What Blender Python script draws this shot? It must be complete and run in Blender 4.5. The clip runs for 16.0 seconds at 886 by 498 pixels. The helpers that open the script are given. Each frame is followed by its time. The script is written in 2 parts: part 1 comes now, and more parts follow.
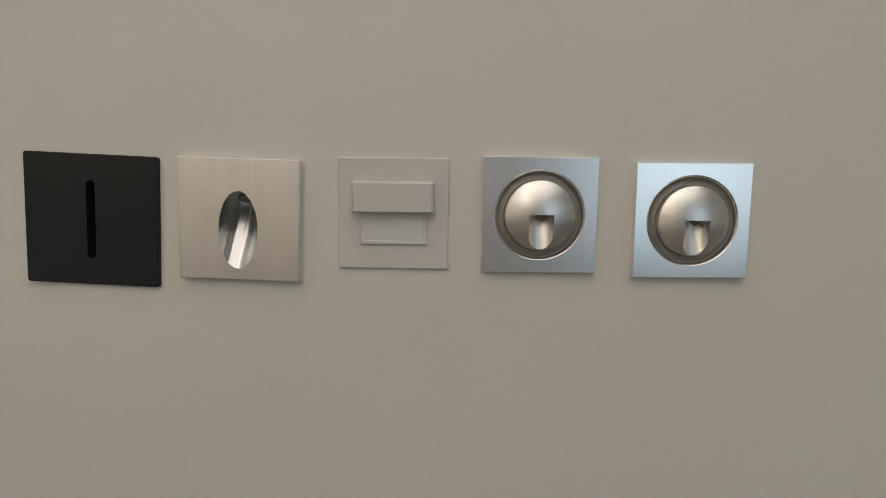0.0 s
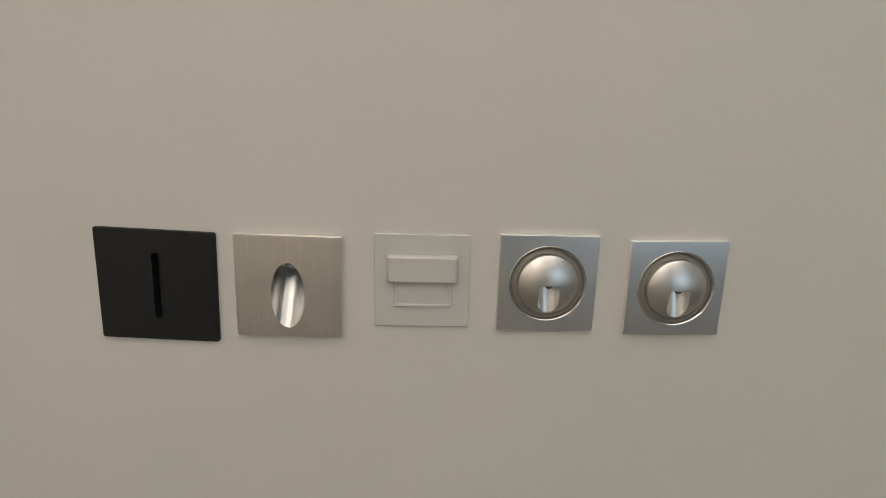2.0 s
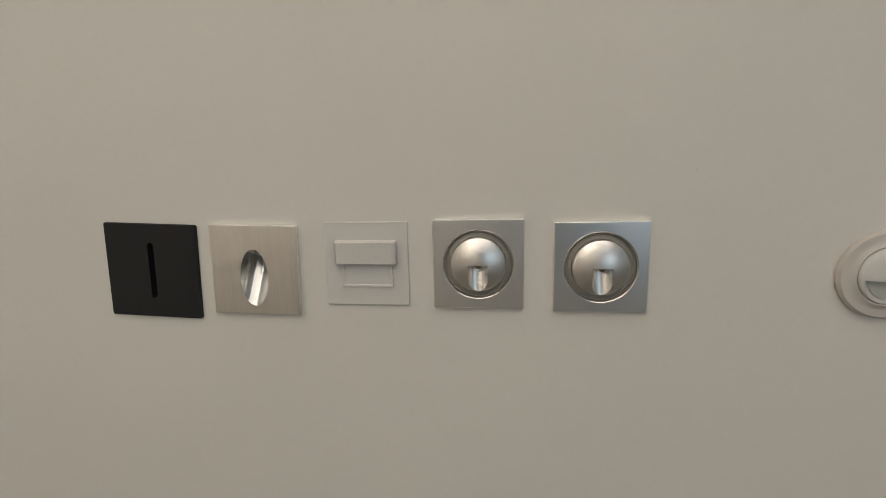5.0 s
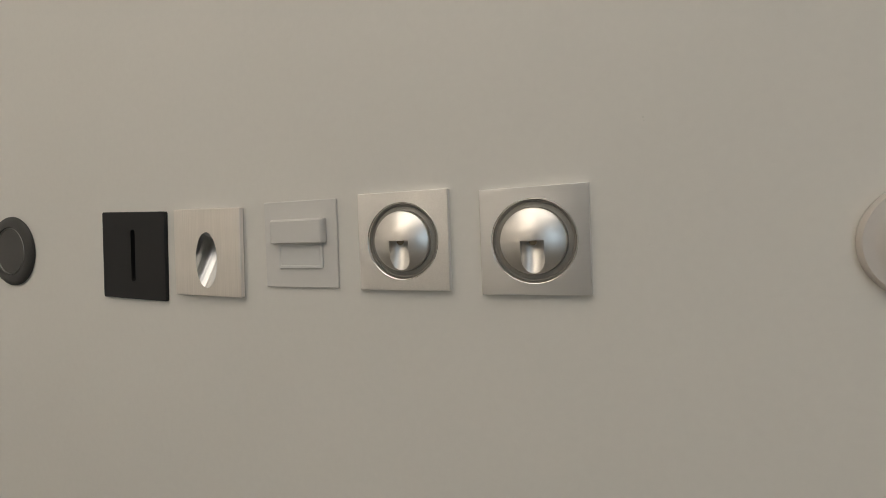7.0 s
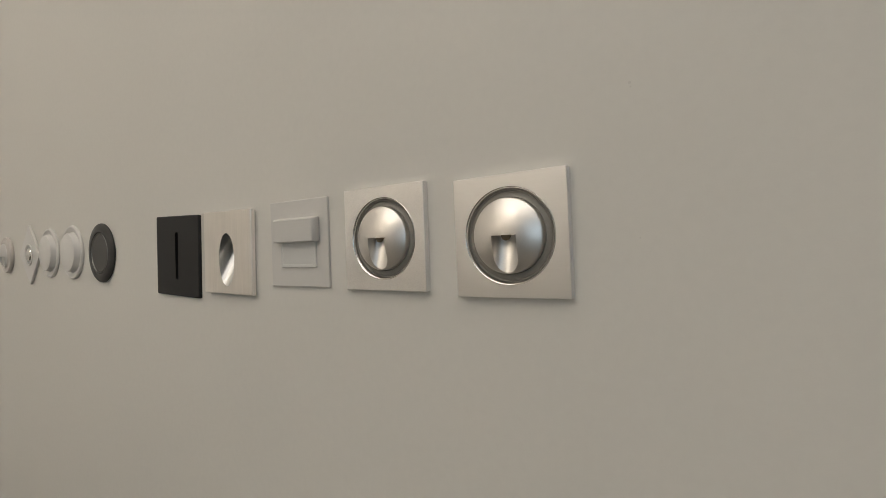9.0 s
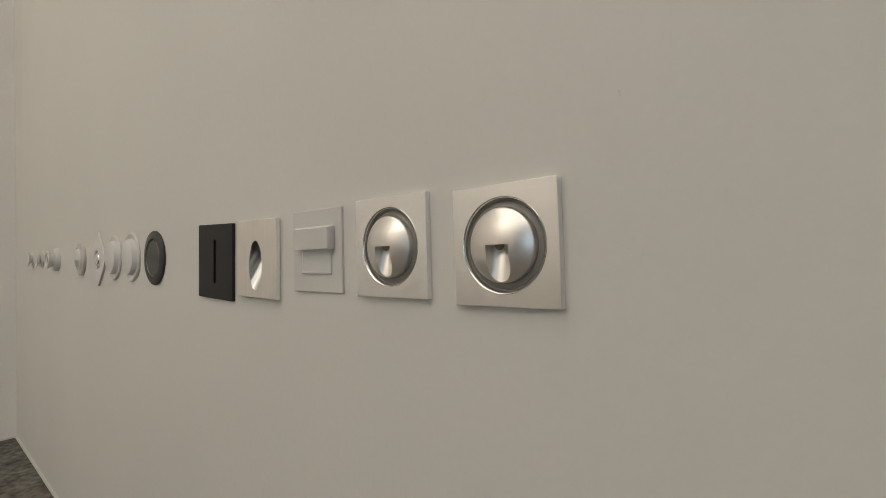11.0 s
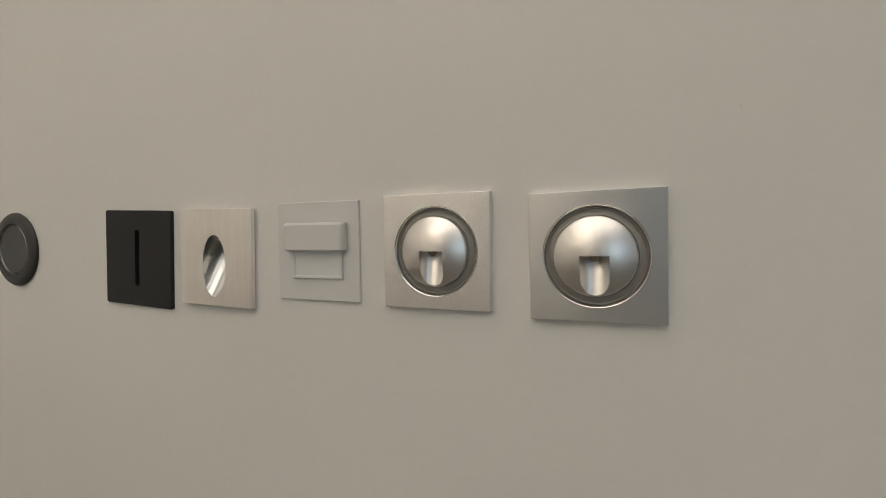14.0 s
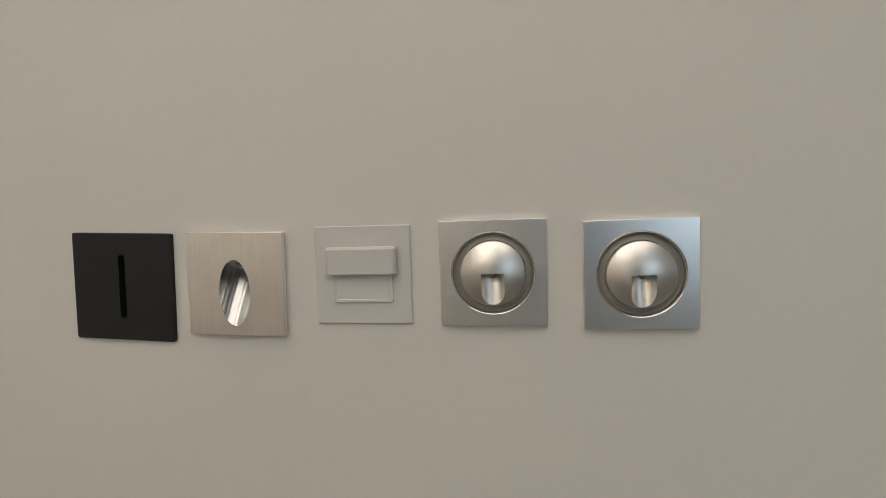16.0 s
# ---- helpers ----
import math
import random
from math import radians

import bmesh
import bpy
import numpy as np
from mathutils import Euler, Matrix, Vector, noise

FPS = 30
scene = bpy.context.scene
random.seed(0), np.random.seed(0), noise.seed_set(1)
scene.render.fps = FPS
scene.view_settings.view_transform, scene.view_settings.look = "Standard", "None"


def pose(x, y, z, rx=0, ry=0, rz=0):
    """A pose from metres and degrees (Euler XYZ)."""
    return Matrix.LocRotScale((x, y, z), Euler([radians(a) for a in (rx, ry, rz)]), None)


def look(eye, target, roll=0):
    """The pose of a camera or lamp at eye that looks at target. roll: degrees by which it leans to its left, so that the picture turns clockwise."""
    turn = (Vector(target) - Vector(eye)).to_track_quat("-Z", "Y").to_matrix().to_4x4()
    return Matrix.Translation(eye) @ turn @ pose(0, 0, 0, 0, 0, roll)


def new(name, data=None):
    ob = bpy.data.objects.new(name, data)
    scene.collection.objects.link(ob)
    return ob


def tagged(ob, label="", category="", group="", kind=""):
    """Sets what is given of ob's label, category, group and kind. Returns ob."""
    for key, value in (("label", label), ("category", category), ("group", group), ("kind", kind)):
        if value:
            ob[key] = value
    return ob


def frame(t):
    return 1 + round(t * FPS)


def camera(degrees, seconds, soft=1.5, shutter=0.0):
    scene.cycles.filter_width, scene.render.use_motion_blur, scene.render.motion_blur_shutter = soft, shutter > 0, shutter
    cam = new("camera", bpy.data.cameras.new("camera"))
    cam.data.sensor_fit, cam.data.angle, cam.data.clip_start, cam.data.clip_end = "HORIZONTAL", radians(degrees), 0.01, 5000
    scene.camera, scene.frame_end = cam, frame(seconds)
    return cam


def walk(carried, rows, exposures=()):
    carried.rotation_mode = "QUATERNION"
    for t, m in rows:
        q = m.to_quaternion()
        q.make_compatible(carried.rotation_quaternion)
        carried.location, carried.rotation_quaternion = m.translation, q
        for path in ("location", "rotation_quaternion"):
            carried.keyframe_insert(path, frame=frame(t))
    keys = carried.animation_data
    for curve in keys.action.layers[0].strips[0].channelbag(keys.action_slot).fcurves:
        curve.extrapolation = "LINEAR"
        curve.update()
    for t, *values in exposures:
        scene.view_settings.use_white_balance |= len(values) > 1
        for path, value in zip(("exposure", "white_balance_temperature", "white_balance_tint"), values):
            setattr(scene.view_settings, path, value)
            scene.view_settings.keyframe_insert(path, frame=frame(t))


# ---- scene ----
cam = camera(88.29, 16.0, soft=0.8)
PATH = [
    (0, (-0.13906, -0.34556, 0.65975), (-0.15667, 1.64438, 0.46015), 1.371),
    (0.5, (-0.13708, -0.34457, 0.68472), (-0.15417, 1.64131, 0.44811), 1.214),
    (1, (-0.14290, -0.34971, 0.71141), (-0.15388, 1.62827, 0.41568), 1.329),
    (1.5, (-0.15501, -0.36414, 0.73581), (-0.14361, 1.60431, 0.38215), 1.633),
    (2, (-0.17142, -0.38473, 0.76394), (-0.12744, 1.56871, 0.33713), 1.882),
    (2.5, (-0.18414, -0.40850, 0.79880), (-0.10761, 1.52836, 0.30613), 1.874),
    (3, (-0.19103, -0.42555, 0.82429), (-0.11124, 1.49201, 0.26161), 1.713),
    (3.5, (-0.17125, -0.43345, 0.82182), (-0.12632, 1.49248, 0.28444), 1.284),
    (3.7, (-0.15332, -0.43138, 0.81050), (-0.12772, 1.49896, 0.28790), 1.190),
    (5.8, (0.01001, -0.42779, 0.69992), (-0.40055, 1.51906, 0.49687), -1.299),
    (6, (0.02977, -0.42321, 0.68554), (-0.42620, 1.51703, 0.51957), -1.276),
    (6.5, (0.06661, -0.39576, 0.66363), (-0.52723, 1.51107, 0.55702), -1.280),
    (7, (0.10162, -0.36203, 0.65805), (-0.60474, 1.50789, 0.59132), -1.245),
    (7.5, (0.12931, -0.33188, 0.65807), (-0.67347, 1.49878, 0.59300), -1.614),
    (8, (0.15269, -0.31099, 0.65587), (-0.75756, 1.46915, 0.60528), -1.735),
    (8.5, (0.16722, -0.29983, 0.64973), (-0.84658, 1.42412, 0.63448), -1.511),
    (8.7, (0.17137, -0.29485, 0.64775), (-0.88584, 1.40277, 0.62789), -1.566),
    (10.8, (0.21248, -0.26975, 0.64223), (-1.07837, 1.25756, 0.67448), -0.677),
    (11, (0.21261, -0.27053, 0.64551), (-1.07666, 1.25828, 0.66826), -0.979),
    (11.5, (0.20680, -0.26936, 0.64638), (-1.05857, 1.27917, 0.67652), -0.956),
    (12, (0.18702, -0.27273, 0.65252), (-1.02481, 1.31825, 0.66905), -1.136),
    (12.5, (0.15916, -0.28519, 0.65548), (-0.96874, 1.36643, 0.65733), -1.032),
    (13, (0.12638, -0.29233, 0.65905), (-0.89923, 1.42454, 0.63686), -0.702),
    (13.5, (0.10127, -0.30084, 0.66289), (-0.79905, 1.48445, 0.61622), -0.291),
    (14, (0.06688, -0.31292, 0.66849), (-0.71581, 1.52565, 0.58439), -0.328),
    (14.5, (0.02827, -0.32635, 0.67549), (-0.62334, 1.56196, 0.57690), -0.214),
    (15, (0.00455, -0.33991, 0.68821), (-0.51850, 1.58723, 0.57617), -0.560),
    (15.5, (-0.01945, -0.36057, 0.69473), (-0.43258, 1.59257, 0.57404), -1.202),
    (16, (-0.05644, -0.37004, 0.70060), (-0.35023, 1.60238, 0.54810), -1.350),
]
walk(cam, [(t, look(e, g, r)) for t, e, g, r in PATH], exposures=[(0.0, -0.17), (0.5, -0.05), (1.0, -0.14), (1.5, -0.03), (2.0, 0.0), (16.0, 0.0)])

# ---- light ----
WIN = (1.65, 4.2, 0.10, 2.5)          # window opening in the back wall: x0, x1, z0, z1
X0, X1, Y1, TOP = -2.08, 4.4, -5.5, 2.7  # room: end walls, back wall, ceiling
XN, YN = -0.28, -3.3                    # the added nearer wall, unseen, that the plates reflect reaches to XN

world = bpy.data.worlds.new("world")
scene.world = world
world.use_nodes = True
wn = world.node_tree
sky = wn.nodes.new("ShaderNodeTexSky")
sky.sky_type, sky.sun_disc = "NISHITA", False
sky.sun_elevation, sky.sun_rotation = radians(38), radians(20)
wn.links.new(sky.outputs[0], wn.nodes["Background"].inputs[0])
wn.nodes["Background"].inputs[1].default_value = 0.1

sun = new("sun", bpy.data.lights.new("sun", "SUN"))
sun.data.energy, sun.data.angle, sun.data.color = 0.8, radians(12), (1.0, 0.95, 0.88)
sun.matrix_world = look((0, 6, 8), (0, 0, 0))

day = new("window_daylight", bpy.data.lights.new("window_daylight", "AREA"))
day.data.shape, day.data.size, day.data.size_y = "RECTANGLE", WIN[1] - WIN[0] - 0.1, WIN[3] - WIN[2] - 0.1
day.data.energy, day.data.color = 21.5, (0.67, 0.845, 1.0)
day.matrix_world = look(((WIN[0] + WIN[1]) / 2, Y1 - 0.12, (WIN[2] + WIN[3]) / 2), ((WIN[0] + WIN[1]) / 2, 0, (WIN[2] + WIN[3]) / 2))
LAMP = 1.52                              # strength of the added, unseen ceiling panels


# ---- materials ----
def material(name, color, rough=0.5, metal=0.0, vary=0.05, scale=60.0, stretch=(1, 1, 1), bump=0.0, bump_scale=900.0,
             rough_vary=0.0, large=3.0, large_vary=0.03, spec=0.5, glass=0.0, aniso=0.0):
    """A node material: a base colour varied at two scales, with grain, relief and uneven gloss."""
    m = bpy.data.materials.new(name)
    m.use_nodes = True
    nt = m.node_tree
    b = nt.nodes["Principled BSDF"]
    b.inputs["Metallic"].default_value = metal
    b.inputs["Specular IOR Level"].default_value = spec
    b.inputs["Transmission Weight"].default_value = glass
    b.inputs["Anisotropic"].default_value = aniso
    co = nt.nodes.new("ShaderNodeTexCoord")
    mp = nt.nodes.new("ShaderNodeMapping")
    mp.inputs["Scale"].default_value = stretch
    nt.links.new(co.outputs["Object"], mp.inputs[0])

    def tex(s, detail=4.0, src=mp.outputs[0]):
        n = nt.nodes.new("ShaderNodeTexNoise")
        n.inputs["Scale"].default_value, n.inputs["Detail"].default_value = s, detail
        nt.links.new(src, n.inputs["Vector"])
        return n.outputs["Fac"]

    def span(src, lo, hi):
        n = nt.nodes.new("ShaderNodeMapRange")
        n.inputs["From Min"].default_value, n.inputs["From Max"].default_value = 0.25, 0.75
        n.inputs["To Min"].default_value, n.inputs["To Max"].default_value = lo, hi
        nt.links.new(src, n.inputs["Value"])
        return n.outputs[0]

    fine, wide = tex(scale), tex(large, 2.0, co.outputs["Object"])
    mul = nt.nodes.new("ShaderNodeMath")
    mul.operation = "MULTIPLY"
    nt.links.new(span(fine, 1 - vary, 1 + vary), mul.inputs[0])
    nt.links.new(span(wide, 1 - large_vary, 1 + large_vary), mul.inputs[1])
    mix = nt.nodes.new("ShaderNodeVectorMath")
    mix.operation = "SCALE"
    mix.inputs[0].default_value = color
    nt.links.new(mul.outputs[0], mix.inputs["Scale"])
    nt.links.new(mix.outputs[0], b.inputs["Base Color"])
    if rough_vary:
        nt.links.new(span(fine, rough - rough_vary, rough + rough_vary), b.inputs["Roughness"])
    else:
        b.inputs["Roughness"].default_value = rough
    if bump:
        bm = nt.nodes.new("ShaderNodeBump")
        bm.inputs["Strength"].default_value, bm.inputs["Distance"].default_value = bump, 0.0006
        nt.links.new(tex(bump_scale, 3.0), bm.inputs["Height"])
        nt.links.new(bm.outputs[0], b.inputs["Normal"])
    return m


def glowing(name, color, strength):
    m = bpy.data.materials.new(name)
    m.use_nodes = True
    b = m.node_tree.nodes["Principled BSDF"]
    b.inputs["Base Color"].default_value = (0.8, 0.8, 0.8, 1)
    b.inputs["Emission Color"].default_value = (*color, 1)
    b.inputs["Emission Strength"].default_value = strength
    return m


PAINT = material("wall_paint", (0.75, 0.72, 0.665), 0.55, vary=0.012, scale=140, bump=0.10, bump_scale=420, large=2.2, large_vary=0.025, spec=0.35)
# wall paint made lighter in place of more light on the walls it covers
LIGHTENED = material("lightened_wall_paint", (0.89, 0.86, 0.815), 0.55, vary=0.012, scale=140, bump=0.10, bump_scale=420, large=2.2, large_vary=0.025, spec=0.35)
# dark colour stands in for the dim room that the plates reflect
DIMMED = material("dimmed_wall_paint", (0.19, 0.17, 0.148), 0.6, vary=0.02, bump=0.08, bump_scale=420)
CEIL = material("ceiling_paint", (0.80, 0.79, 0.77), 0.8, vary=0.01, bump=0.05, bump_scale=300)
CARPET = material("carpet", (0.160, 0.150, 0.132), 0.95, vary=0.55, scale=48, bump=1.0, bump_scale=130, large=12, large_vary=0.3, spec=0.1)
TRIM = material("trim_paint", (0.72, 0.70, 0.65), 0.4, vary=0.02)
BLACK = material("black_powder_coat", (0.0152, 0.0146, 0.0152), 0.52, vary=0.10, scale=500, bump=0.10, bump_scale=1800, spec=0.36)
VOID = material("black_slot_lining", (0.0105, 0.0100, 0.0105), 0.6, vary=0.1)
BRUSHED = material("brushed_steel_vertical", (0.935, 0.89, 0.84), 0.36, 1.0, vary=0.06, scale=520, stretch=(3.2, 1, 0.03), bump=0.04, bump_scale=300, rough_vary=0.05, large=30, large_vary=0.03)
SPARKLE = material("sparkling_anodised_aluminium", (0.925, 0.91, 0.895), 0.335, 1.0, vary=0.085, scale=1100, bump=0.05, bump_scale=1900, rough_vary=0.04, large=45, large_vary=0.02)
SATIN = material("satin_anodised_aluminium", (0.945, 0.935, 0.925), 0.292, 1.0, vary=0.012, scale=300, stretch=(0.15, 1, 4), rough_vary=0.008, large=30, large_vary=0.02)
CAP = material("satin_nickel_cap", (0.85, 0.815, 0.775), 0.38, 1.0, vary=0.07, scale=1500, bump=0.05, bump_scale=2400, rough_vary=0.04, large=60, large_vary=0.04)
LIP = material("polished_aluminium_lip", (0.82, 0.81, 0.79), 0.22, 1.0, vary=0.03, scale=400)
GROOVE = material("grey_seal", (0.27, 0.25, 0.22), 0.42, vary=0.06, scale=300, spec=0.4)
MIRROR = material("polished_reflector", (0.64, 0.64, 0.63), 0.305, 1.0, vary=0.08, scale=240, stretch=(4, 4, 0.15), bump=0.08, bump_scale=260, rough_vary=0.02)
CHROME = material("chrome", (0.8, 0.79, 0.77), 0.2, 1.0, vary=0.02)
PLATEWHITE = material("white_plate_plastic", (0.675, 0.65, 0.615), 0.42, vary=0.012, scale=200, bump=0.04, bump_scale=1500)
WHITE = material("white_plastic", (0.74, 0.715, 0.68), 0.42, vary=0.012, scale=200, bump=0.04, bump_scale=1500)
OFFWHITE = material("cream_white_plastic", (0.61, 0.562, 0.515), 0.38, vary=0.012, scale=200)
FROST = material("frosted_acrylic", (0.80, 0.785, 0.755), 0.2, vary=0.01, glass=0.12)
LENS = material("grey_sensor_lens", (0.50, 0.49, 0.46), 0.35, vary=0.03)
LED = material("amber_led_lens", (0.22, 0.165, 0.10), 0.12, vary=0.05)
CHARCOAL = material("charcoal_metal", (0.045, 0.043, 0.04), 0.46, vary=0.07, scale=500, bump=0.1, bump_scale=1500, spec=0.4)
DISC = material("charcoal_disc", (0.068, 0.064, 0.058), 0.42, vary=0.05, scale=500, spec=0.4)
STEELRING = material("worn_steel_edge", (0.30, 0.30, 0.28), 0.32, 0.8, vary=0.1)
DARK = material("dark_recess", (0.03, 0.03, 0.03), 0.5)
CHIP = material("bare_filler", (0.68, 0.65, 0.60), 0.9)
GROUND = material("outdoor_paving", (0.25, 0.25, 0.24), 0.9, vary=0.1, scale=8)
PANEL = glowing("lit_panel", (1.0, 0.922, 0.825), LAMP)
# stronger glow of an added strip, not a known lamp
WASH_HELPER = glowing("wall_wash_helper", (1.0, 0.90, 0.77), 5.2 * LAMP)


# ---- mesh helpers ----
def part(name, bm, mat, parent=None, label="", smooth=None):
    """Links a bmesh as one mesh object; smooth: the angle in degrees over which edges stay sharp."""
    bmesh.ops.recalc_face_normals(bm, faces=bm.faces)
    me = bpy.data.meshes.new(name)
    bm.to_mesh(me)
    bm.free()
    me.materials.append(mat)
    if smooth:
        me.shade_smooth()
        me.set_sharp_from_angle(angle=radians(smooth))
    ob = new(name, me)
    ob.parent = parent
    if label:
        ob["label"] = label
    return ob


def box(bm, x0, x1, y0, y1, z0, z1):
    c = ((x0 + x1) / 2, (y0 + y1) / 2, (z0 + z1) / 2)
    return bmesh.ops.create_cube(bm, size=1, matrix=Matrix.Translation(c) @ Matrix.Diagonal((x1 - x0, y1 - y0, z1 - z0, 1)))["verts"]


def boxes(*dims):
    bm = bmesh.new()
    for d in dims:
        box(bm, *d)
    return bm


def outline(w, h, r, n=6, cx=0.0, cz=0.0):
    """A rounded rectangle as points (x, z), counter-clockwise."""
    pts = []
    for sx, sz, a0 in ((1, 1, 0), (-1, 1, 90), (-1, -1, 180), (1, -1, 270)):
        for i in range(n + 1):
            a = radians(a0 + 90 * i / n)
            pts.append((cx + sx * (w / 2 - r) + r * math.cos(a), cz + sz * (h / 2 - r) + r * math.sin(a)))
    return pts


def ring(n, rx, rz=None, cx=0.0, cz=0.0):
    rz = rx if rz is None else rz
    return [(cx + rx * math.cos(2 * math.pi * i / n), cz + rz * math.sin(2 * math.pi * i / n)) for i in range(n)]


def loft(loops, caps=(True, True)):
    """Skins loops of points (x, z) that lie at their y: a list of (points, y)."""
    bm = bmesh.new()
    rows = [[bm.verts.new((x, y, z)) for x, z in pts] for pts, y in loops]
    n = len(rows[0])
    for a, b in zip(rows, rows[1:]):
        for i in range(n):
            bm.faces.new((a[i], a[(i + 1) % n], b[(i + 1) % n], b[i]))
    if caps[0]:
        bm.faces.new(rows[0])
    if caps[1]:
        bm.faces.new(rows[-1])
    return bm


def slab(w, h, r, back, front, bevel=0.0006):
    """A plate with rounded corners and eased front edges; front and back are y."""
    return loft([(outline(w, h, r), back), (outline(w, h, r), front + bevel),
                 (outline(w - bevel, h - bevel, r), front + bevel * 0.3), (outline(w - 2 * bevel, h - 2 * bevel, max(r - bevel, 0.0002)), front)])


def lathe(profile, n=72, closed=False, cx=0.0, cz=0.0):
    """Turns a profile of (radius, y) about the y axis; a zero radius closes it in a point."""
    bm = bmesh.new()
    rows = []
    for r, y in profile:
        rows.append([bm.verts.new((cx, y, cz))] if r == 0 else [bm.verts.new((x, y, z)) for x, z in ring(n, r, None, cx, cz)])
    pairs = list(zip(rows, rows[1:])) + ([(rows[-1], rows[0])] if closed else [])
    for a, b in pairs:
        for i in range(n if len(a) + len(b) > 2 else 0):
            j = (i + 1) % n
            if len(a) == 1:
                bm.faces.new((a[0], b[j], b[i]))
            elif len(b) == 1:
                bm.faces.new((a[i], a[j], b[0]))
            else:
                bm.faces.new((a[i], a[j], b[j], b[i]))
    return bm


def carve(ob, cutter_bm, smooth=30, mat=None):
    """Cuts the closed form of a bmesh out of a mesh object for good."""
    bmesh.ops.recalc_face_normals(cutter_bm, faces=cutter_bm.faces)
    me = bpy.data.meshes.new("cutter")
    cutter_bm.to_mesh(me)
    cutter_bm.free()
    if mat:
        me.materials.append(mat)
    tool = new("cutter", me)
    mod = ob.modifiers.new("cut", "BOOLEAN")
    mod.operation, mod.object, mod.solver = "DIFFERENCE", tool, "EXACT"
    if mat:
        mod.material_mode = "TRANSFER"
    keep, ob.parent = ob.parent, None
    bpy.context.view_layer.update()
    done = bpy.data.meshes.new_from_object(ob.evaluated_get(bpy.context.evaluated_depsgraph_get()))
    ob.modifiers.clear()
    old, ob.data = ob.data, done
    bpy.data.meshes.remove(old)
    done.name = ob.name
    bpy.data.objects.remove(tool)
    bpy.data.meshes.remove(me)
    ob.parent = keep
    if smooth:
        done.shade_smooth()
        done.set_sharp_from_angle(angle=radians(smooth))
    return ob


def thing(name, x, z, turn, label, category, group=""):
    """An empty on the wall's face that carries the parts of one fixture; turn: degrees clockwise as seen from the room."""
    ob = new(name)
    ob.empty_display_size = 0.03
    ob.matrix_world = pose(x, 0, z, 0, turn, 0)
    return tagged(ob, label, category, group)


# ---- the room ----
POCKETS = [(-0.408, 0.641, 0.030, 0.036), (-0.295, 0.639, 0.030, 0.0415), (-0.071, 0.6525, 0.034, 0.034), (0.042, 0.651, 0.034, 0.034)]


def display_wall():
    """The wall that carries the fixtures, with pockets behind the recessed ones."""
    xs = sorted({X0 - 0.1, X1 + 0.1, *(round(x + s * w, 5) for x, z, w, h in POCKETS for s in (-1, 1))})
    zs = sorted({0.0, TOP, *(round(z + s * h, 5) for x, z, w, h in POCKETS for s in (-1, 1))})
    bm = bmesh.new()
    grid = {(i, j): bm.verts.new((x, 0, z)) for i, x in enumerate(xs) for j, z in enumerate(zs)}
    for i in range(len(xs) - 1):
        for j in range(len(zs) - 1):
            mx, mz = (xs[i] + xs[i + 1]) / 2, (zs[j] + zs[j + 1]) / 2
            inside = any(abs(mx - x) < w and abs(mz - z) < h for x, z, w, h in POCKETS)
            if not inside:
                bm.faces.new((grid[i, j], grid[i + 1, j], grid[i + 1, j + 1], grid[i, j + 1]))
    for x, z, w, h in POCKETS:
        f = [bm.verts.new((x + a * w, 0, z + b * h)) for a, b in ((-1, -1), (1, -1), (1, 1), (-1, 1))]
        k = [bm.verts.new((x + a * w, 0.06, z + b * h)) for a, b in ((-1, -1), (1, -1), (1, 1), (-1, 1))]
        for i in range(4):
            bm.faces.new((f[i], f[(i + 1) % 4], k[(i + 1) % 4], k[i]))
        bm.faces.new(k)
    f = [(X0 - 0.1, 0), (X1 + 0.1, 0), (X1 + 0.1, TOP), (X0 - 0.1, TOP)]
    a, b = [bm.verts.new((x, 0, z)) for x, z in f], [bm.verts.new((x, 0.15, z)) for x, z in f]
    for i in range(4):
        bm.faces.new((a[i], a[(i + 1) % 4], b[(i + 1) % 4], b[i]))
    bm.faces.new(b)
    return part("wall_north", bm, PAINT)


tagged(display_wall(), "smooth off-white painted wall carrying a row of fixtures", "wall", kind="structure")
tagged(part("wall_west", boxes((X0 - 0.15, X0, Y1, 0.003, 0, TOP)), LIGHTENED), "off-white painted end wall meeting the display wall, lightened as if better lit", "wall", kind="structure")
tagged(part("wall_east", boxes((X1, X1 + 0.15, Y1, -0.0005, 0, TOP)), PAINT), "plain off-white painted end wall of the room", "wall", kind="structure")
wx0, wx1, wz0, wz1 = WIN
tagged(part("wall_south", boxes((X0 - 0.15, wx0, Y1 - 0.2, Y1, 0, TOP), (wx1, X1 + 0.15, Y1 - 0.2, Y1, 0, TOP),
                                (wx0, wx1, Y1 - 0.2, Y1, 0, wz0), (wx0, wx1, Y1 - 0.2, Y1, wz1, TOP)), DIMMED),
       "plain unseen back wall with one window opening, coloured dark to reflect dimly", "wall", kind="structure")
# not a known wall: added out of view to reflect bright in the plates
tagged(part("wall_south_added", boxes((X0, XN, YN - 0.15, YN, 0, TOP), (XN - 0.15, XN, Y1, YN - 0.15, 0, TOP)), LIGHTENED),
       "unseen off-white wall that steps forward, added and lightened for bright reflections", "wall", kind="structure")
tagged(part("floor", boxes((X0 - 0.15, X1 + 0.15, Y1 - 0.2, 0.15, -0.1, 0)), CARPET), "dark grey speckled carpet floor", "floor", kind="structure")
tagged(part("ceiling", boxes((X0 - 0.15, X1 + 0.15, Y1 - 0.2, 0.15, TOP, TOP + 0.1)), CEIL), "plain white painted ceiling", "ceiling", kind="structure")
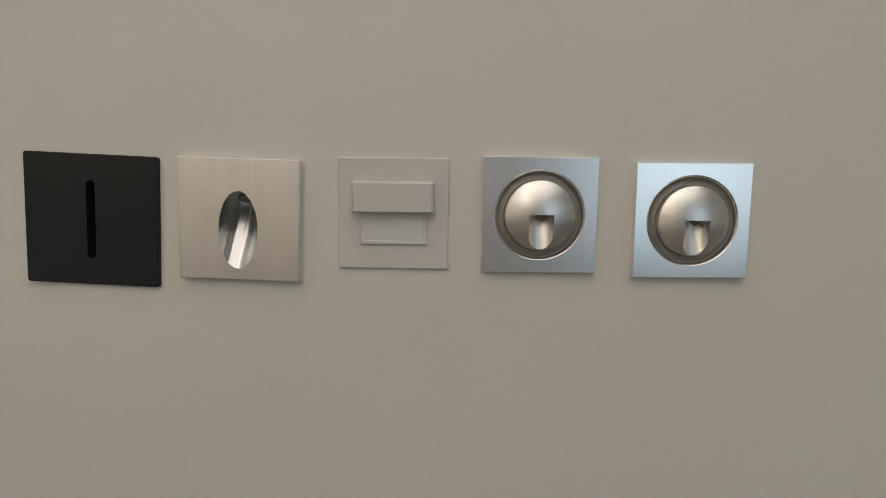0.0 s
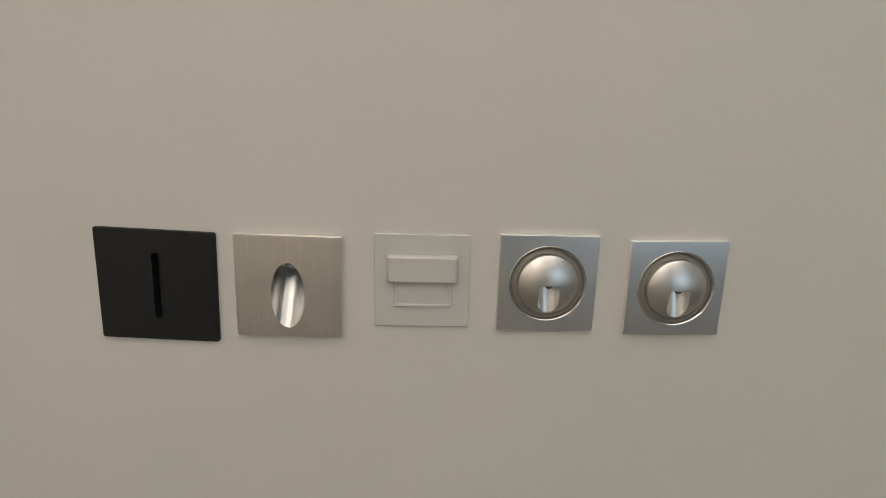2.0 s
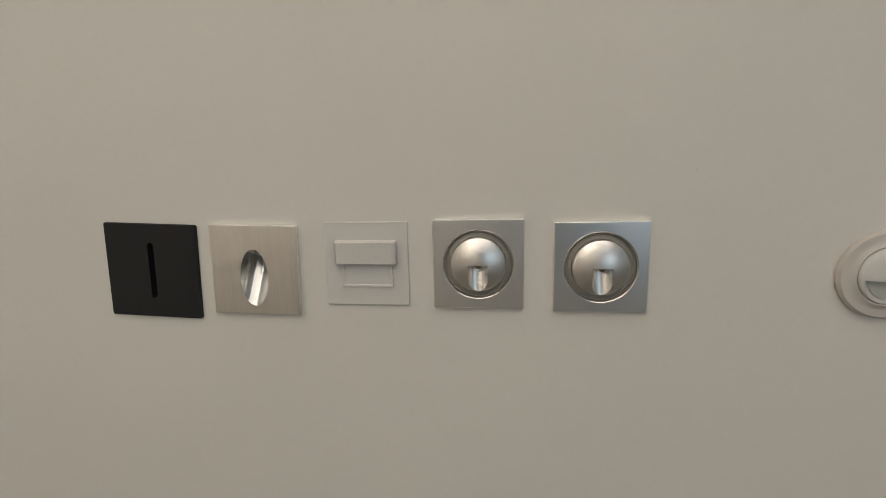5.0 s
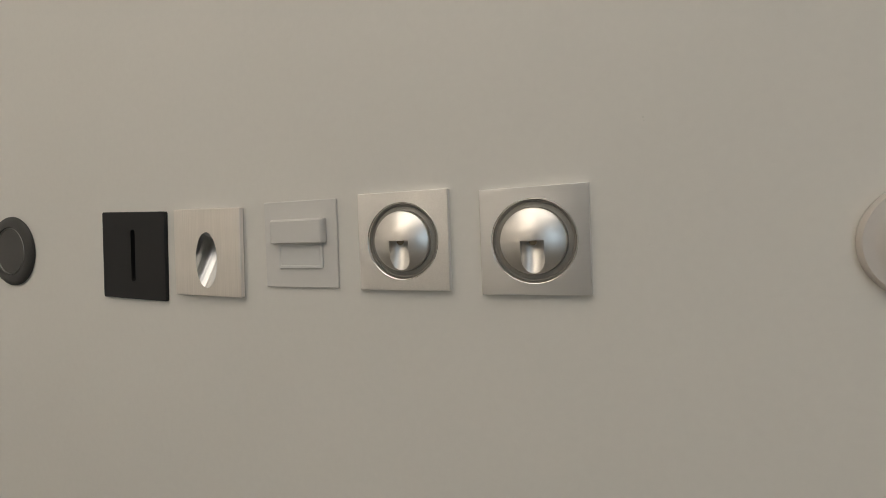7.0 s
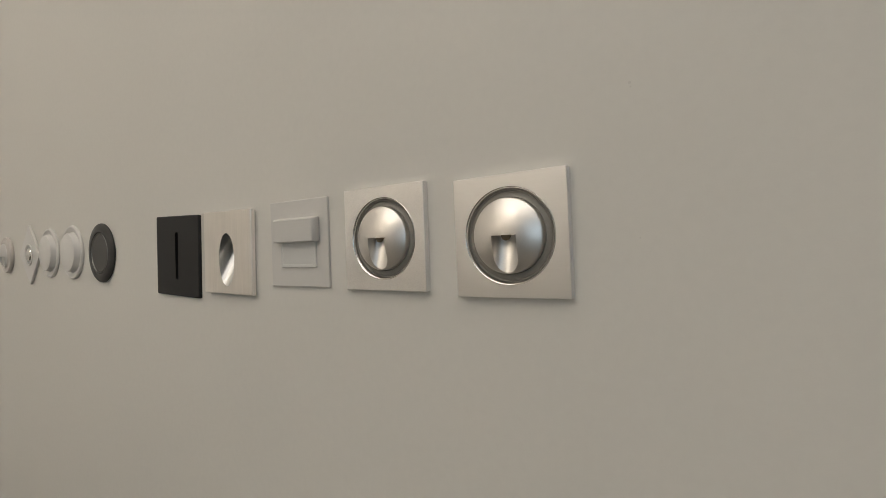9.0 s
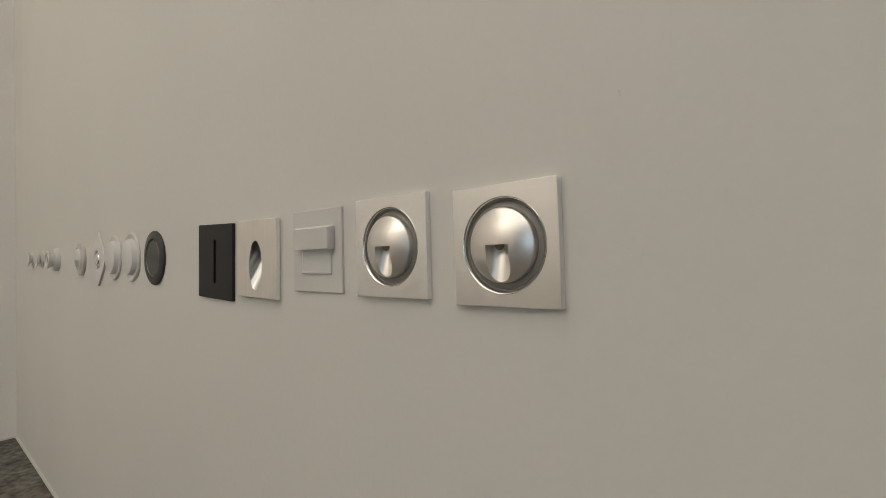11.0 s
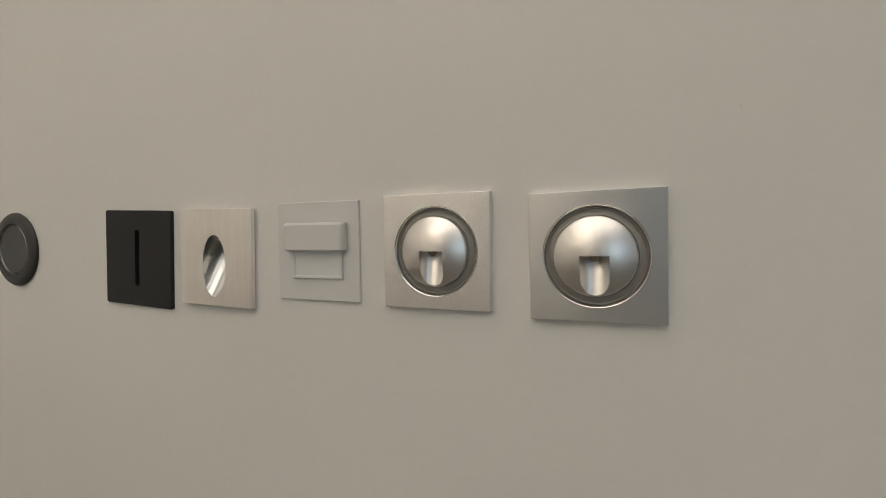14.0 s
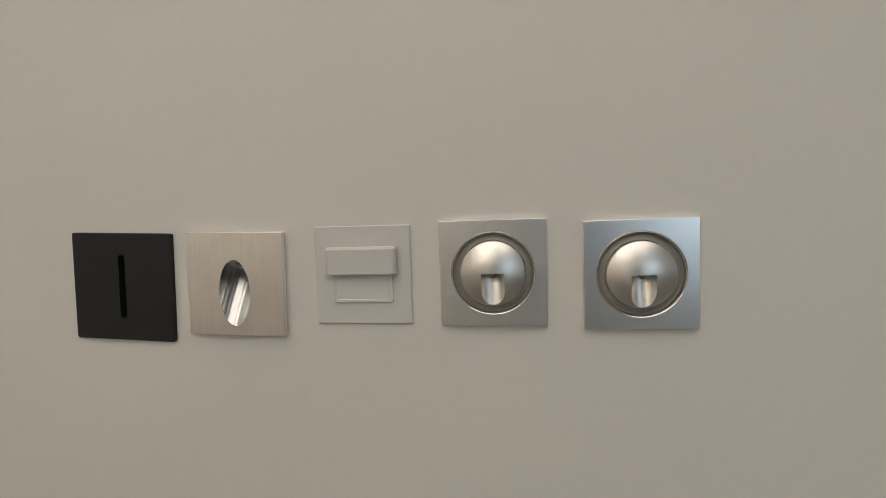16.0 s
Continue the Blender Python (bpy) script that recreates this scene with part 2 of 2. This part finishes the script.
tagged(part("ground", boxes((-200, 200, -400, Y1 - 0.2, -0.3, -0.2)), GROUND), "grey paved ground outside the window", "ground", kind="structure")
tagged(part("baseboard", boxes((X0, X1, -0.005, 0.002, 0, 0.006)), TRIM), "thin off-white edge strip where wall meets carpet", "baseboard", kind="structure")
tagged(part("baseboard_end", boxes((X0 - 0.002, X0 + 0.004, YN, -0.0055, 0, 0.005)), TRIM), "thin off-white edge strip along the end wall", "baseboard", kind="structure")

frame_bm = boxes((wx0, wx0 + 0.06, Y1 - 0.15, Y1 - 0.05, wz0, wz1), (wx1 - 0.06, wx1, Y1 - 0.15, Y1 - 0.05, wz0, wz1),
                 (wx0, wx1, Y1 - 0.15, Y1 - 0.05, wz0, wz0 + 0.06), (wx0, wx1, Y1 - 0.15, Y1 - 0.05, wz1 - 0.06, wz1))
tagged(part("window_1", frame_bm, TRIM), "plain white framed daylight window in the back wall", "window", kind="structure")


def added_ceiling_light(x, y, w, d, glow):
    """A luminous ceiling field in a slim frame, unseen and added for light."""
    ob = new("added_ceiling_light")
    ob.matrix_world = pose(x, y, TOP)
    tagged(ob, "unseen luminous warm white ceiling field in a slim frame, added for light", "ceiling light")
    part("frame", boxes((-w - 0.02, w + 0.02, -d - 0.02, -d, -0.03, 0), (-w - 0.02, w + 0.02, d, d + 0.02, -0.03, 0),
                        (-w - 0.02, -w, -d, d, -0.03, 0), (w, w + 0.02, -d, d, -0.03, 0)), TRIM, ob)
    part("diffuser", boxes((-w, w, -d, d, -0.018, -0.004)), glow, ob)
    return ob


# no lamp is known here; the field is added for soft overhead light
added_ceiling_light(-0.05, -1.7, 1.5, 1.2, PANEL)
# helper strip, added only to brighten the stepped wall for reflections
added_ceiling_light(-1.15, -3.11, 0.72, 0.165, WASH_HELPER)


# ---- the five square fixtures ----
def slot_light(x, z, turn):
    """Matt black plate with one upright slot."""
    ob = thing("slot_light", x, z, turn, "matt black square wall light with a narrow upright slot", "wall light", "square wall lights")
    plate = part("plate", slab(0.101, 0.0985, 0.0020, 0.0, -0.0038, 0.0008), BLACK, ob)
    carve(plate, loft([(outline(0.0066, 0.0590, 0.0032, 8), 0.01), (outline(0.0066, 0.0590, 0.0032, 8), -0.01)]))
    part("slot_lining", loft([(outline(0.0080, 0.0604, 0.0039, 8), -0.0006), (outline(0.0080, 0.0604, 0.0039, 8), 0.006)], (False, True)), VOID, ob, "deep black slot lining", 40)
    return ob


def tube_light(x, z, turn):
    """Brushed plate with an oval mouth: a polished bore that rises inward at a slant."""
    ob = thing("oval_light", x, z, turn, "brushed steel square wall light with an oval polished bore", "wall light", "square wall lights")
    S, R = 0.0905, 0.0146
    plate = part("plate", slab(S, S, 0.0006, -0.0019, -0.0062, 0.0005), BRUSHED, ob, "vertically brushed steel plate")
    tilt = math.asin(R / 0.029)          # bore axis against the wall's face
    up = Vector((0, math.sin(tilt), math.cos(tilt)))
    mid = Vector((-0.0005, -0.0062, -0.0080))

    def bore(r, lo, hi, n=160):
        bm = bmesh.new()
        turn_m = Vector((0, 0, 1)).rotation_difference(up).to_matrix().to_4x4()
        bmesh.ops.create_cone(bm, cap_ends=True, segments=n, radius1=r, radius2=r, depth=hi - lo,
                              matrix=Matrix.Translation(mid + up * (lo + hi) / 2) @ turn_m)
        if n > 32:                       # drawn metal: shallow ripples run along the bore
            for v in bm.verts:
                out = v.co - mid - up * (v.co - mid).dot(up)
                a = math.atan2(out.x, out.y)
                v.co += out * (0.0040 * math.sin(19 * a + 0.6) + 0.0022 * math.sin(31 * a + 2.0) + 0.004 * math.sin(7 * a))
        return bm

    carve(plate, bore(R, -0.06, 0.06), mat=MIRROR)
    frame_ob = part("back_frame", slab(S - 0.001, S - 0.001, 0.0006, 0.0, -0.0019, 0.0003), LIP, ob, "thin bright back frame")
    carve(frame_ob, bore(R, -0.06, 0.06), mat=MIRROR)
    body = part("reflector", boxes((-0.022, 0.021, 0.0, 0.034, -0.040, 0.030)), MIRROR, ob, "mirror-polished slanted bore")
    carve(body, bore(R, -0.06, 0.029))
    part("led_lens", bore(0.0052, 0.0265, 0.0295, 24), LED, ob, "small dark lens at the head of the bore", 40)
    return ob


def hood_light(x, z, turn):
    """White plate with a hood over a clear block."""
    ob = thing("hooded_light", x, z, turn, "white plastic square wall light with hood over clear block", "wall light", "square wall lights")
    part("plate", slab(0.083, 0.083, 0.0009, 0.0, -0.0024, 0.0006), PLATEWHITE, ob, smooth=30)
    # hood: a bar whose ends are rounded in plan
    pts = [(-0.0305, -0.003)]
    for i in range(9):
        a = radians(180 + 90 * i / 8)
        pts.append((-0.0305 + 0.004 + 0.004 * math.cos(a), -0.0062 + 0.004 * math.sin(a)))
    pts += [(-px, py) for px, py in reversed(pts)]
    bm = bmesh.new()
    lo, hi = 0.0012, 0.0240
    prev = None
    for zz, inset in ((lo, 0.0004), (lo + 0.0005, 0.0), (hi - 0.0020, 0.0), (hi - 0.0004, 0.0016), (hi, 0.0024)):
        row = [bm.verts.new((px * (1 - inset / 0.2), py + (inset if py < -0.004 else 0), zz)) for px, py in pts]
        if prev:
            for i in range(len(row)):
                bm.faces.new((prev[i], prev[(i + 1) % len(row)], row[(i + 1) % len(row)], row[i]))
        else:
            bm.faces.new(row)
        prev = row
    bm.faces.new(prev)
    part("hood", bm, PLATEWHITE, ob, smooth=35)
    o, i = outline(0.051, 0.0255, 0.0016), outline(0.0455, 0.0205, 0.0012)
    block = part("clear_block", loft([(o, -0.0022), (o, -0.0034), (outline(0.0498, 0.0243, 0.0012), -0.0041), (i, -0.0041), (outline(0.0445, 0.0195, 0.0010), -0.0037)], (True, True)),
                 FROST, ob, "frosted clear acrylic block")
    block.location = (0.0005, 0, -0.0104)
    return ob


def dome_light(x, z, turn, size, metal, label):
    """Metal plate with a round well, a grey seal and a domed cap scooped out below its middle."""
    ob = thing("dome_light", x, z, turn, label, "wall light", "square wall lights")
    plate = part("plate", slab(size, size, 0.0006, 0.0, -0.0052, 0.0004), metal, ob)
    carve(plate, lathe([(0, 0.02), (0.0332, 0.02), (0.0332, -0.02), (0, -0.02)], 128))
    part("lip", lathe([(0.0338, -0.0030), (0.0338, -0.0053), (0.0335, -0.0056), (0.0332, -0.0055), (0.0325, -0.0045), (0.0322, -0.0038),
                       (0.0321, -0.001), (0.0321, 0.003), (0.0338, 0.003)], 128, True), LIP, plate, "thin bright turned rim", 40)
    part("seal", lathe([(0.0322, -0.0010), (0.0320, -0.0022), (0.0315, -0.0025), (0.0309, -0.0021), (0.0306, -0.0014), (0.0302, -0.0014), (0.0298, -0.0022), (0.0266, -0.0030),
                        (0.0261, -0.0026), (0.0258, 0.004), (0.0322, 0.004)], 128, True), GROOVE, ob, "dull dark grey ring around the cap", 50)
    R, base, rise = 0.0260, -0.0070, 0.0068
    big = (R * R + rise * rise) / (2 * rise)
    prof = [(0, 0.016), (R, 0.016), (R, base + 0.0006), (R - 0.0002, base + 0.0001)]
    top = math.asin(R / big) * 0.98
    for i in range(29):
        a = top * (1 - i / 28)
        prof.append((big * math.sin(a) if i < 28 else 0, base - (big * math.cos(a) - (big - rise))))
    cap = part("cap", lathe(prof, 128), CAP, ob, "satin nickel dome with a scooped notch")
    # scoop: an upright trough of 18 mm, open to the front, that runs out at the cap's foot
    n, r, deep, lean = 32, 0.0090, 0.0066, math.tan(radians(14))
    trough = [(r, -0.04)] + [(r * math.cos(math.pi * i / n), deep * math.sin(math.pi * i / n)) for i in range(n + 1)] + [(-r, -0.04)]
    bm = bmesh.new()
    rows = [[bm.verts.new((px + 0.0002, py - 0.0142 + (zz + 0.0255) * lean, zz)) for px, py in trough] for zz in (-0.040, 0.0004)]
    for i in range(len(trough)):
        j = (i + 1) % len(trough)
        bm.faces.new((rows[0][i], rows[0][j], rows[1][j], rows[1][i]))
    bm.faces.new(rows[0])
    bm.faces.new(rows[1])
    carve(cap, bm)
    led = part("led_lens", lathe([(0, -0.0044), (0.0014, -0.0041), (0.0026, -0.0031), (0.0033, -0.0016), (0.0034, 0), (0, 0)], 24), LED, cap, "small dark amber lens", 60)
    led.matrix_local = pose(0.0002, -0.0088, 0.0010, 90, 0, 0)
    return ob


slot_light(-0.408, 0.641, 1.5)
tube_light(-0.295, 0.644, 0.7)
hood_light(-0.180, 0.651, -0.5)
dome_light(-0.071, 0.6525, -0.6, 0.0855, SPARKLE, "sparkling grey aluminium square wall light with domed cap")
dome_light(0.042, 0.651, -1.15, 0.0848, SATIN, "smooth satin aluminium square wall light with domed cap")


# ---- the round fixtures ----
def dark_disc_light(x, z):
    ob = thing("disc_light", x, z, 0, "charcoal round wall light with a thin bright inner ring", "wall light", "round wall lights")
    part("flange", lathe([(0.0302, 0.0), (0.0438, 0.0), (0.0448, -0.0012), (0.0445, -0.0030), (0.0434, -0.0042), (0.0330, -0.0058), (0.0312, -0.0056), (0.0304, -0.0040)], 96, True), CHARCOAL, ob, smooth=40)
    part("edge_ring", lathe([(0.0303, -0.003), (0.0303, -0.0050), (0.0298, -0.0056), (0.0293, -0.0050), (0.0293, -0.003)], 96, True), STEELRING, ob, "thin worn steel ring", 40)
    part("face", lathe([(0, -0.0046), (0.0286, -0.0046), (0.0292, -0.0040), (0.0292, 0), (0, 0)], 96), DISC, ob, "charcoal disc face", 40)
    return ob


def cone_light(x, z, r):
    ob = thing("cone_light", x, z, 0, "white round wall light with a raised conical body", "wall light", "round wall lights")
    part("flange", lathe([(0, 0), (r - 0.0008, 0), (r, -0.0012), (r - 0.0006, -0.0034), (r - 0.0024, -0.0046), (r - 0.0042, -0.0042), (r - 0.0062, -0.0022), (0, -0.0022)], 96), WHITE, ob, smooth=50)
    part("body", lathe([(r - 0.0105, -0.0020), (r - 0.0112, -0.0030), (0.0308, -0.0090), (0.0304, -0.0096), (0.0296, -0.0099), (0, -0.0100), (0, -0.0020)], 96), WHITE, ob, smooth=24)
    return ob


def diamond_light(x, z):
    ob = thing("diamond_light", x, z, 45, "white square wall light hung on its corner with chrome centre", "wall light", "round wall lights")
    part("plate", slab(0.0805, 0.0805, 0.0006, -0.0010, -0.0046, 0.0005), WHITE, ob, smooth=30)
    part("back_plate", slab(0.066, 0.066, 0.0006, 0.0, -0.0010, 0.0002), WHITE, ob)
    collar = part("collar", lathe([(0.0210, -0.0058), (0.0210, -0.0072), (0.0200, -0.0080), (0.0185, -0.0078), (0.0178, -0.0064)], 64), WHITE, ob, "raised white collar", 40)
    collar.location.y = 0.0014
    part("recess", lathe([(0.0180, -0.0063), (0.0125, -0.0062)], 64), LENS, collar, "grey ring inside the collar")
    part("lens", lathe([(0, -0.0100), (0.006, -0.0096), (0.0105, -0.0080), (0.0126, -0.0062)], 20), CHROME, collar, "bright faceted reflector", 8)
    return ob


def eyelid_light(x, z, r, bulge):
    """Round white fixture: a sloping flange round a ball whose lower part is cut back to a grey lens."""
    ob = thing("eyelid_light", x, z, 0, "cream white round wall light with an eyelid over grey lens", "wall light", "round wall lights")
    k = r / 0.042
    part("flange", lathe([(0.0270 * k, 0), (r - 0.001, 0), (r, -0.0015), (r - 0.0003, -0.0045), (r - 0.0018, -0.0062), (0.0345 * k, -0.50 * bulge), (0.0312 * k, -0.54 * bulge), (0.0294 * k, -0.68 * bulge),
                          (0.0283 * k, -0.71 * bulge), (0.0274 * k, -0.66 * bulge)], 96, True), OFFWHITE, ob, smooth=45)
    b = 0.0268 * k
    prof = [(0, 0.0), (b, 0.0), (b, -0.62 * bulge)]
    for i in range(1, 13):
        a = math.pi / 2 * i / 12
        prof.append((b * math.cos(a) if i < 12 else 0, -0.62 * bulge - 0.55 * bulge * math.sin(a)))
    lid = part("eyelid", lathe(prof, 96), PLATEWHITE, ob, "smooth white half-ball lid")
    half = [(q, w - 0.15 * b) for q, w in ring(64, 0.84 * b) if w <= 1e-6]
    carve(lid, loft([(half, -0.60 * bulge), (half, -0.1)]))
    half = [(q, w - 0.17 * b) for q, w in ring(64, 0.66 * b) if w <= 1e-6]
    part("lens", loft([(half, -0.58 * bulge), (half, -0.68 * bulge)]), LENS, lid, "grey sensor lens", 40)
    return ob


def puck_light(x, z):
    ob = thing("puck_light", x, z, 0, "white cylindrical wall light with flared head and dark opening", "wall light", "small round wall lights")
    part("base", lathe([(0, 0), (0.0300, 0), (0.0305, -0.0012), (0.0305, -0.0100), (0.0296, -0.0115), (0, -0.0115)], 72), WHITE, ob, smooth=40)
    head = part("head", lathe([(0, -0.0110), (0.0190, -0.0110), (0.0192, -0.0165), (0.0225, -0.0200), (0.0235, -0.0230), (0.0228, -0.0245), (0.0170, -0.0245), (0.0155, -0.0190), (0, -0.0190)], 72),
                WHITE, ob, "white flared head with an open front", 40)
    part("insert", lathe([(0, -0.0192), (0.0140, -0.0192), (0.0145, -0.0205), (0, -0.0210)], 48), DARK, head, "dark recessed insert", 40)
    return ob


def spool_light(x, z):
    ob = thing("spool_light", x, z, 0, "small white spool-shaped wall light with flared head", "wall light", "small round wall lights")
    part("base", lathe([(0, 0), (0.0255, 0), (0.0260, -0.0014), (0.0235, -0.0034), (0.0140, -0.0052), (0, -0.0052)], 64), WHITE, ob, smooth=40)
    part("neck", lathe([(0, -0.005), (0.0125, -0.005), (0.0125, -0.0085), (0, -0.0085)], 48), WHITE, ob, smooth=40)
    part("head", lathe([(0, -0.008), (0.0140, -0.008), (0.0220, -0.0118), (0.0245, -0.0142), (0.0235, -0.0152), (0.0190, -0.0148), (0.0100, -0.0120), (0, -0.0115)], 64), WHITE, ob, smooth=40)
    return ob


dark_disc_light(-0.636, 0.6475)
cone_light(-0.753, 0.650, 0.0445)
cone_light(-0.860, 0.650, 0.0440)
diamond_light(-0.964, 0.648)
eyelid_light(-1.112, 0.649, 0.0375, 0.012)
puck_light(-1.366, 0.649)
spool_light(-1.580, 0.652)
spool_light(-1.725, 0.652)
eyelid_light(0.2820, 0.6475, 0.0390, 0.012)


# ---- small marks on the wall ----
def wall_chip(x, z, r):
    chip = part("wall_chip", lathe([(0, 0.0002), (r, 0.0002), (r * 0.8, -0.0004), (r * 0.3, -0.0002), (0, -0.0001)], 9), CHIP, None, smooth=20)
    chip.matrix_world = pose(x, 0, z, 0, 30 * r * 1000, 0)
    return tagged(chip, "tiny chipped spot in the wall paint", "paint chip", "paint chips")


wall_chip(0.121, 0.739, 0.0010)
wall_chip(0.1215, 0.7365, 0.0006)
wall_chip(0.125, 0.647, 0.0006)
